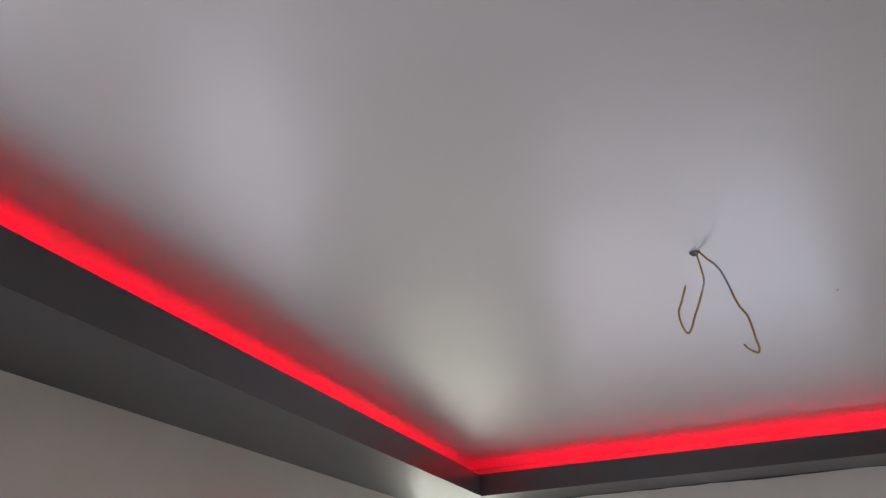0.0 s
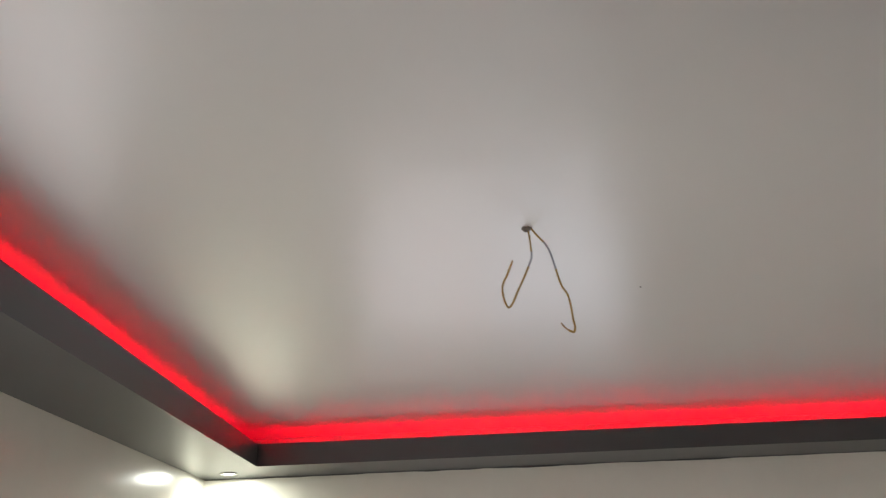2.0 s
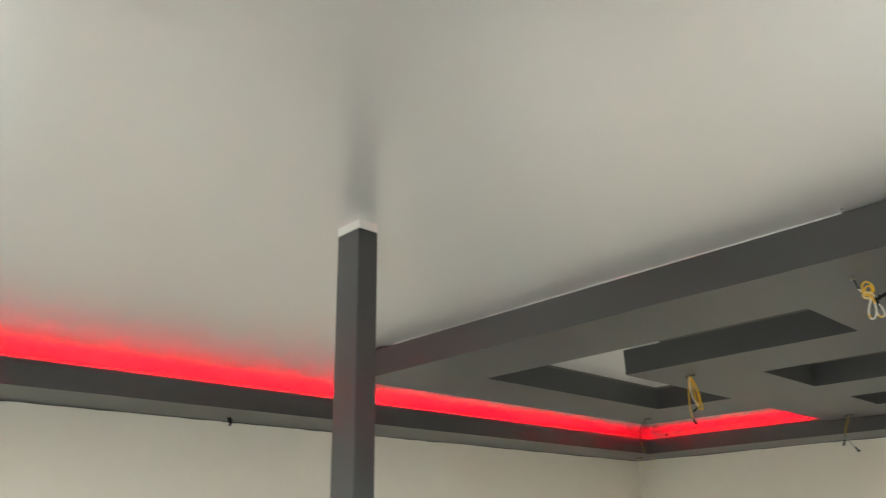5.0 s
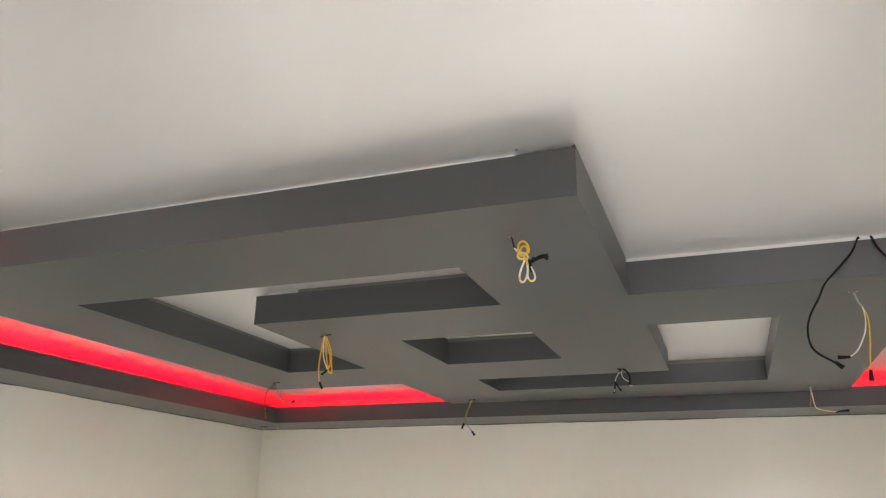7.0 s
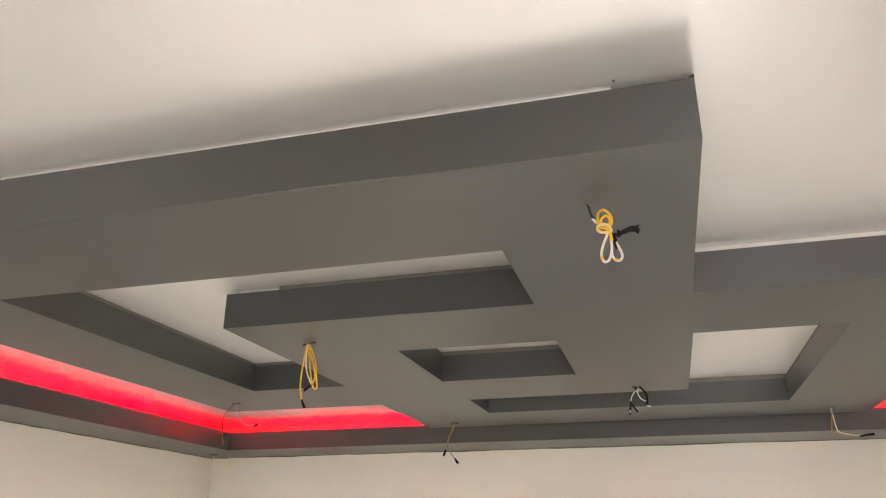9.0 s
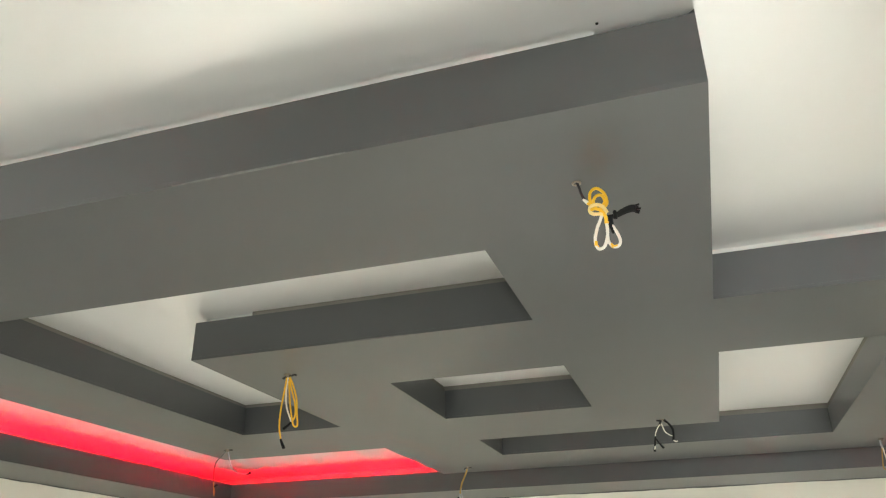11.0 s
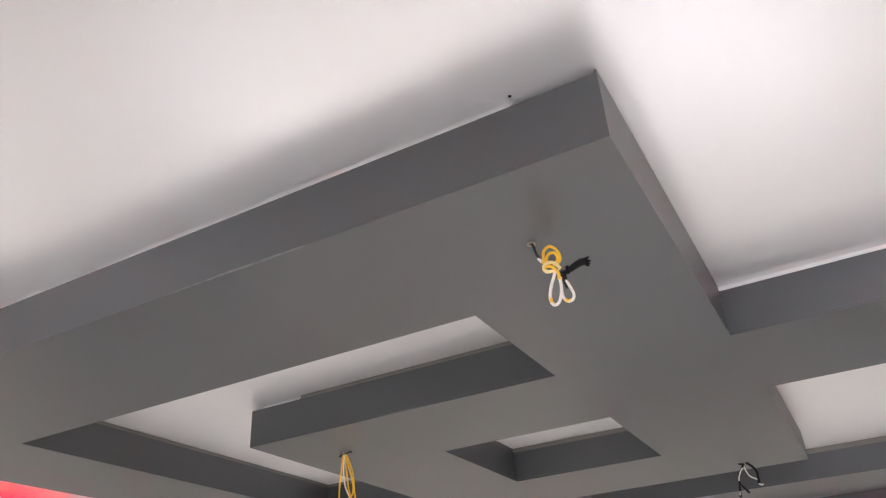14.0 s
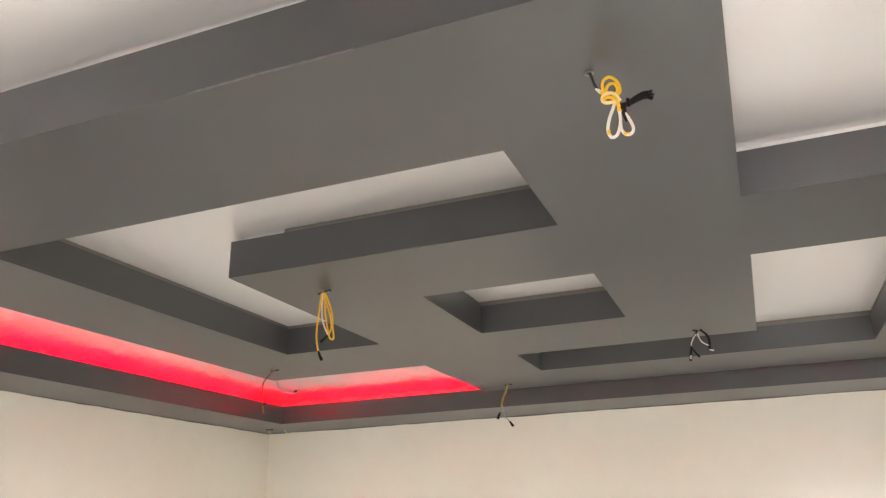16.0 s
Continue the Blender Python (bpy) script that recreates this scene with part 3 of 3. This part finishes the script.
taped(w, [(x, -0.659, 2.740), (x, -0.652, 2.700), (x, -0.645, 2.655)], 0.0062)
part("bare_end", tube([(x - 0.005, -0.650, 2.682), (x - 0.006, -0.646, 2.664)], 0.0034, curve=False), WHITE_WIRE, w, "pale tip")
taped(w, [(x, -0.660, 2.722), (x, -0.676, 2.695), (x, -0.694, 2.670)], 0.0055)

# thin pair at the far edge of the panel
x = 7.55
w = wire_thing((x, 0.745, PZ), "thin pair of wires with dark connectors", "panel wires")
part("broken_hole", rough_hole((x, 0.745, PZ), 0.014, 0.012, 9), HOLE, w, "ragged dark hole")
part("clip", tube([(x, 0.772, 2.810), (x - 0.004, 0.748, 2.818), (x, 0.715, 2.816)], 0.0048), DARK_STEEL, w, "dark spring clip")
part("strand", tube([(x, 0.745, 2.825), (x, 0.765, 2.77), (x, 0.795, 2.705), (x, 0.808, 2.640)], 0.006), OCHRE, w, "ochre insulated wire")
part("strand", tube([(x + 0.006, 0.745, 2.825), (x + 0.004, 0.775, 2.75), (x, 0.800, 2.68), (x, 0.785, 2.60), (x, 0.745, 2.545)], 0.004), GREY_WIRE, w, "grey wire")
part("strand", tube([(x, 0.808, 2.645), (x, 0.822, 2.61)], 0.004, curve=False), GREY_WIRE, w, "grey wire")
taped(w, [(x, 0.818, 2.618), (x, 0.838, 2.57)], 0.009)
taped(w, [(x, 0.748, 2.55), (x, 0.722, 2.512)], 0.009)

# curled pair by the north corner of the panel
x = 6.28
w = wire_thing((x, 1.94, PZ), "curled dark wires hanging by the panel's corner", "panel wires")
part("broken_hole", rough_hole((x, 1.94, PZ), 0.013, 0.012, 11), HOLE, w, "ragged dark hole")
part("clip", tube([(x, 1.965, 2.816), (x - 0.004, 1.942, 2.819), (x, 1.905, 2.817)], 0.004), DARK_STEEL, w, "dark spring clip")
part("strand", tube([(x, 1.94, 2.825), (x, 1.925, 2.77), (x, 1.90, 2.71), (x, 1.86, 2.678), (x, 1.81, 2.664), (x, 1.775, 2.662)], 0.003), GREY_WIRE, w, "grey wire")
taped(w, [(x, 1.785, 2.662), (x, 1.762, 2.672)], 0.007)
part("strand", tube([(x, 1.94, 2.825), (x, 1.975, 2.79), (x, 2.015, 2.75), (x, 2.025, 2.70), (x, 2.02, 2.63)], 0.0028), DARK_WIRE, w, "black wire")
part("strand", tube([(x, 2.02, 2.63), (x, 2.012, 2.59), (x, 2.005, 2.545)], 0.004), OCHRE, w, "ochre insulated wire")
taped(w, [(x, 2.012, 2.60), (x, 1.990, 2.612)], 0.006)

# pair that bends sideways at the panel's far edge
x = 7.5
w = wire_thing((x, -1.955, PZ), "pale pair of wires bent sideways, ends taped", "panel wires")
part("broken_hole", rough_hole((x, -1.955, PZ), 0.013, 0.012, 13), HOLE, w, "ragged dark hole")
part("sheath", tube([(x, -1.955, 2.825), (x, -1.952, 2.795), (x, -1.955, 2.765)], 0.006), GREY_WIRE, w, "grey sheath")
part("strand", tube([(x, -1.953, 2.77), (x, -1.940, 2.70), (x, -1.935, 2.648), (x, -1.955, 2.632), (x, -2.02, 2.620), (x, -2.10, 2.617)], 0.0036), OCHRE, w, "pale yellow wire")
part("strand", tube([(x, -1.957, 2.77), (x, -1.962, 2.70), (x, -1.972, 2.655), (x, -2.0, 2.64), (x, -2.06, 2.626), (x, -2.11, 2.62)], 0.0036), WHITE_WIRE, w, "white wire")
taped(w, [(x, -2.10, 2.616), (x, -2.14, 2.624), (x, -2.19, 2.628)], 0.008)

# pale wires under the beam and the black cable that joins them
x = 4.78
w = wire_thing((x, -1.924, PZ), "pale yellow wires with a black connector", "panel wires")
part("broken_hole", rough_hole((x, -1.924, PZ), 0.013, 0.010, 15), HOLE, w, "ragged dark hole")
part("clip", tube([(x, -1.905, 2.818), (x, -1.924, 2.816), (x, -1.945, 2.819)], 0.003), GREY_WIRE, w, "grey clip")
part("sheath", tube([(x, -1.924, 2.824), (x, -1.937, 2.773), (x, -1.951, 2.747)], 0.0045), GREY_WIRE, w, "grey sheath")
part("strand", tube([(x, -1.951, 2.75), (x, -1.955, 2.702), (x, -1.948, 2.65), (x, -1.935, 2.614), (x, -1.905, 2.559), (x, -1.870, 2.532)], 0.003), WHITE_WIRE, w, "white wire")
part("strand", tube([(x + 0.01, -1.951, 2.75), (x + 0.01, -1.966, 2.701), (x + 0.01, -1.960, 2.604), (x + 0.01, -1.949, 2.525), (x + 0.01, -1.942, 2.46)], 0.003), YELLOW, w, "yellow wire")
taped(w, [(x + 0.01, -1.943, 2.475), (x + 0.01, -1.940, 2.430)], 0.009)
taped(w, [(x, -1.873, 2.532), (x, -1.824, 2.533)], 0.008)
w = thing("cable", (4.55, -1.938, 2.98), "black cable looping down from the top of the beam", "cable")
part("sheath", tube([(4.56, -1.945, 2.99), (4.545, -1.938, 2.985), (4.526, -1.906, 2.924), (4.512, -1.854, 2.865), (4.50, -1.785, 2.79), (4.484, -1.752, 2.727), (4.47, -1.711, 2.657), (4.456, -1.691, 2.595),
                      (4.442, -1.691, 2.532), (4.428, -1.710, 2.492), (4.414, -1.755, 2.455), (4.40, -1.775, 2.437)], 0.0042), BLACK, w)
part("plug", tube([(4.405, -1.765, 2.448), (4.40, -1.79, 2.424)], 0.008, curve=False, ends=(0.8, 1.2)), BLACK, w, "black plug")
w = thing("cable", (4.55, -2.0, 2.98), "second black cable hanging from the beam", "cable")
part("sheath", tube([(4.56, -1.99, 2.99), (4.545, -1.99, 2.985), (4.53, -2.0, 2.94), (4.525, -2.02, 2.90), (4.52, -2.05, 2.85), (4.515, -2.08, 2.79)], 0.0042), BLACK, w)

w = thing("cable_end", (3.345, 1.95, 2.979), "short black cable end curling out above the panel", "cable")
part("sheath", tube([(3.352, 1.86, 2.984), (3.335, 1.90, 2.990), (3.328, 1.94, 2.992), (3.332, 1.98, 2.986), (3.345, 2.02, 2.984)], 0.004), BLACK, w)

# short leads left for lamps in the cornice
w = wire_thing((3.085, 3.31, CZ0), "short black lead with a knot under the cornice", "cornice wires")
part("broken_hole", rough_hole((3.085, 3.31, CZ0), 0.014, 0.010, 17), HOLE, w, "ragged dark hole")
part("lead", tube([(3.085, 3.31, CZ0 + 0.004), (3.08, 3.30, 2.69), (3.095, 3.295, 2.672), (3.082, 3.29, 2.655)], 0.008), BLACK, w)
part("lead", tube([(3.09, 3.31, CZ0 + 0.004), (3.10, 3.30, 2.69), (3.088, 3.295, 2.668)], 0.007), BLACK, w)
w = wire_thing((8.2, 3.28, CZ0), "thin curled lead under the cornice corner", "cornice wires")
part("broken_hole", rough_hole((8.2, 3.28, CZ0), 0.016, 0.010, 19), HOLE, w, "ragged dark hole")
part("lead", tube([(8.2, 3.28, CZ0 + 0.004), (8.2, 3.27, 2.67), (8.2, 3.22, 2.61), (8.2, 3.16, 2.585), (8.2, 3.11, 2.61), (8.2, 3.09, 2.665), (8.2, 3.12, 2.70)], 0.0036), PALE_WIRE, w, "pale thin wire")
part("clip", tube([(8.2, 3.31, CZ0 - 0.004), (8.196, 3.28, CZ0 - 0.008), (8.2, 3.24, CZ0 - 0.003)], 0.005), DARK_STEEL, w, "dark spring clip")

# specks on the ceiling
for c in ((0.514, 0.614), (3.322, -0.797)):
    tagged(part("nail_head", disc((c[0], c[1], CEIL), 0.0035, 0.002, 10, 0.0025), BLACK), "tiny dark nail head in the ceiling", "nail", "ceiling nails")

# ---- floor tiles, 0.6 m ----
tile_mesh = None
tiles = bpy.data.objects["floor"]
for i in range(18):
    for j in range(12):
        cx, cy = WX0 + 0.3 + i * 0.6, WY0 + 0.3 + j * 0.6
        if cx > WX1 or cy > WY1:
            continue
        if tile_mesh is None:
            t0 = part("tile", box(-0.298, 0.298, -0.298, 0.298, -0.004, 0.004, 0.0015), FLOOR)
            tile_mesh = t0.data
        else:
            t0 = new("tile", tile_mesh)
        t0.parent = tiles
        t0.location = (cx, cy, -0.0035)
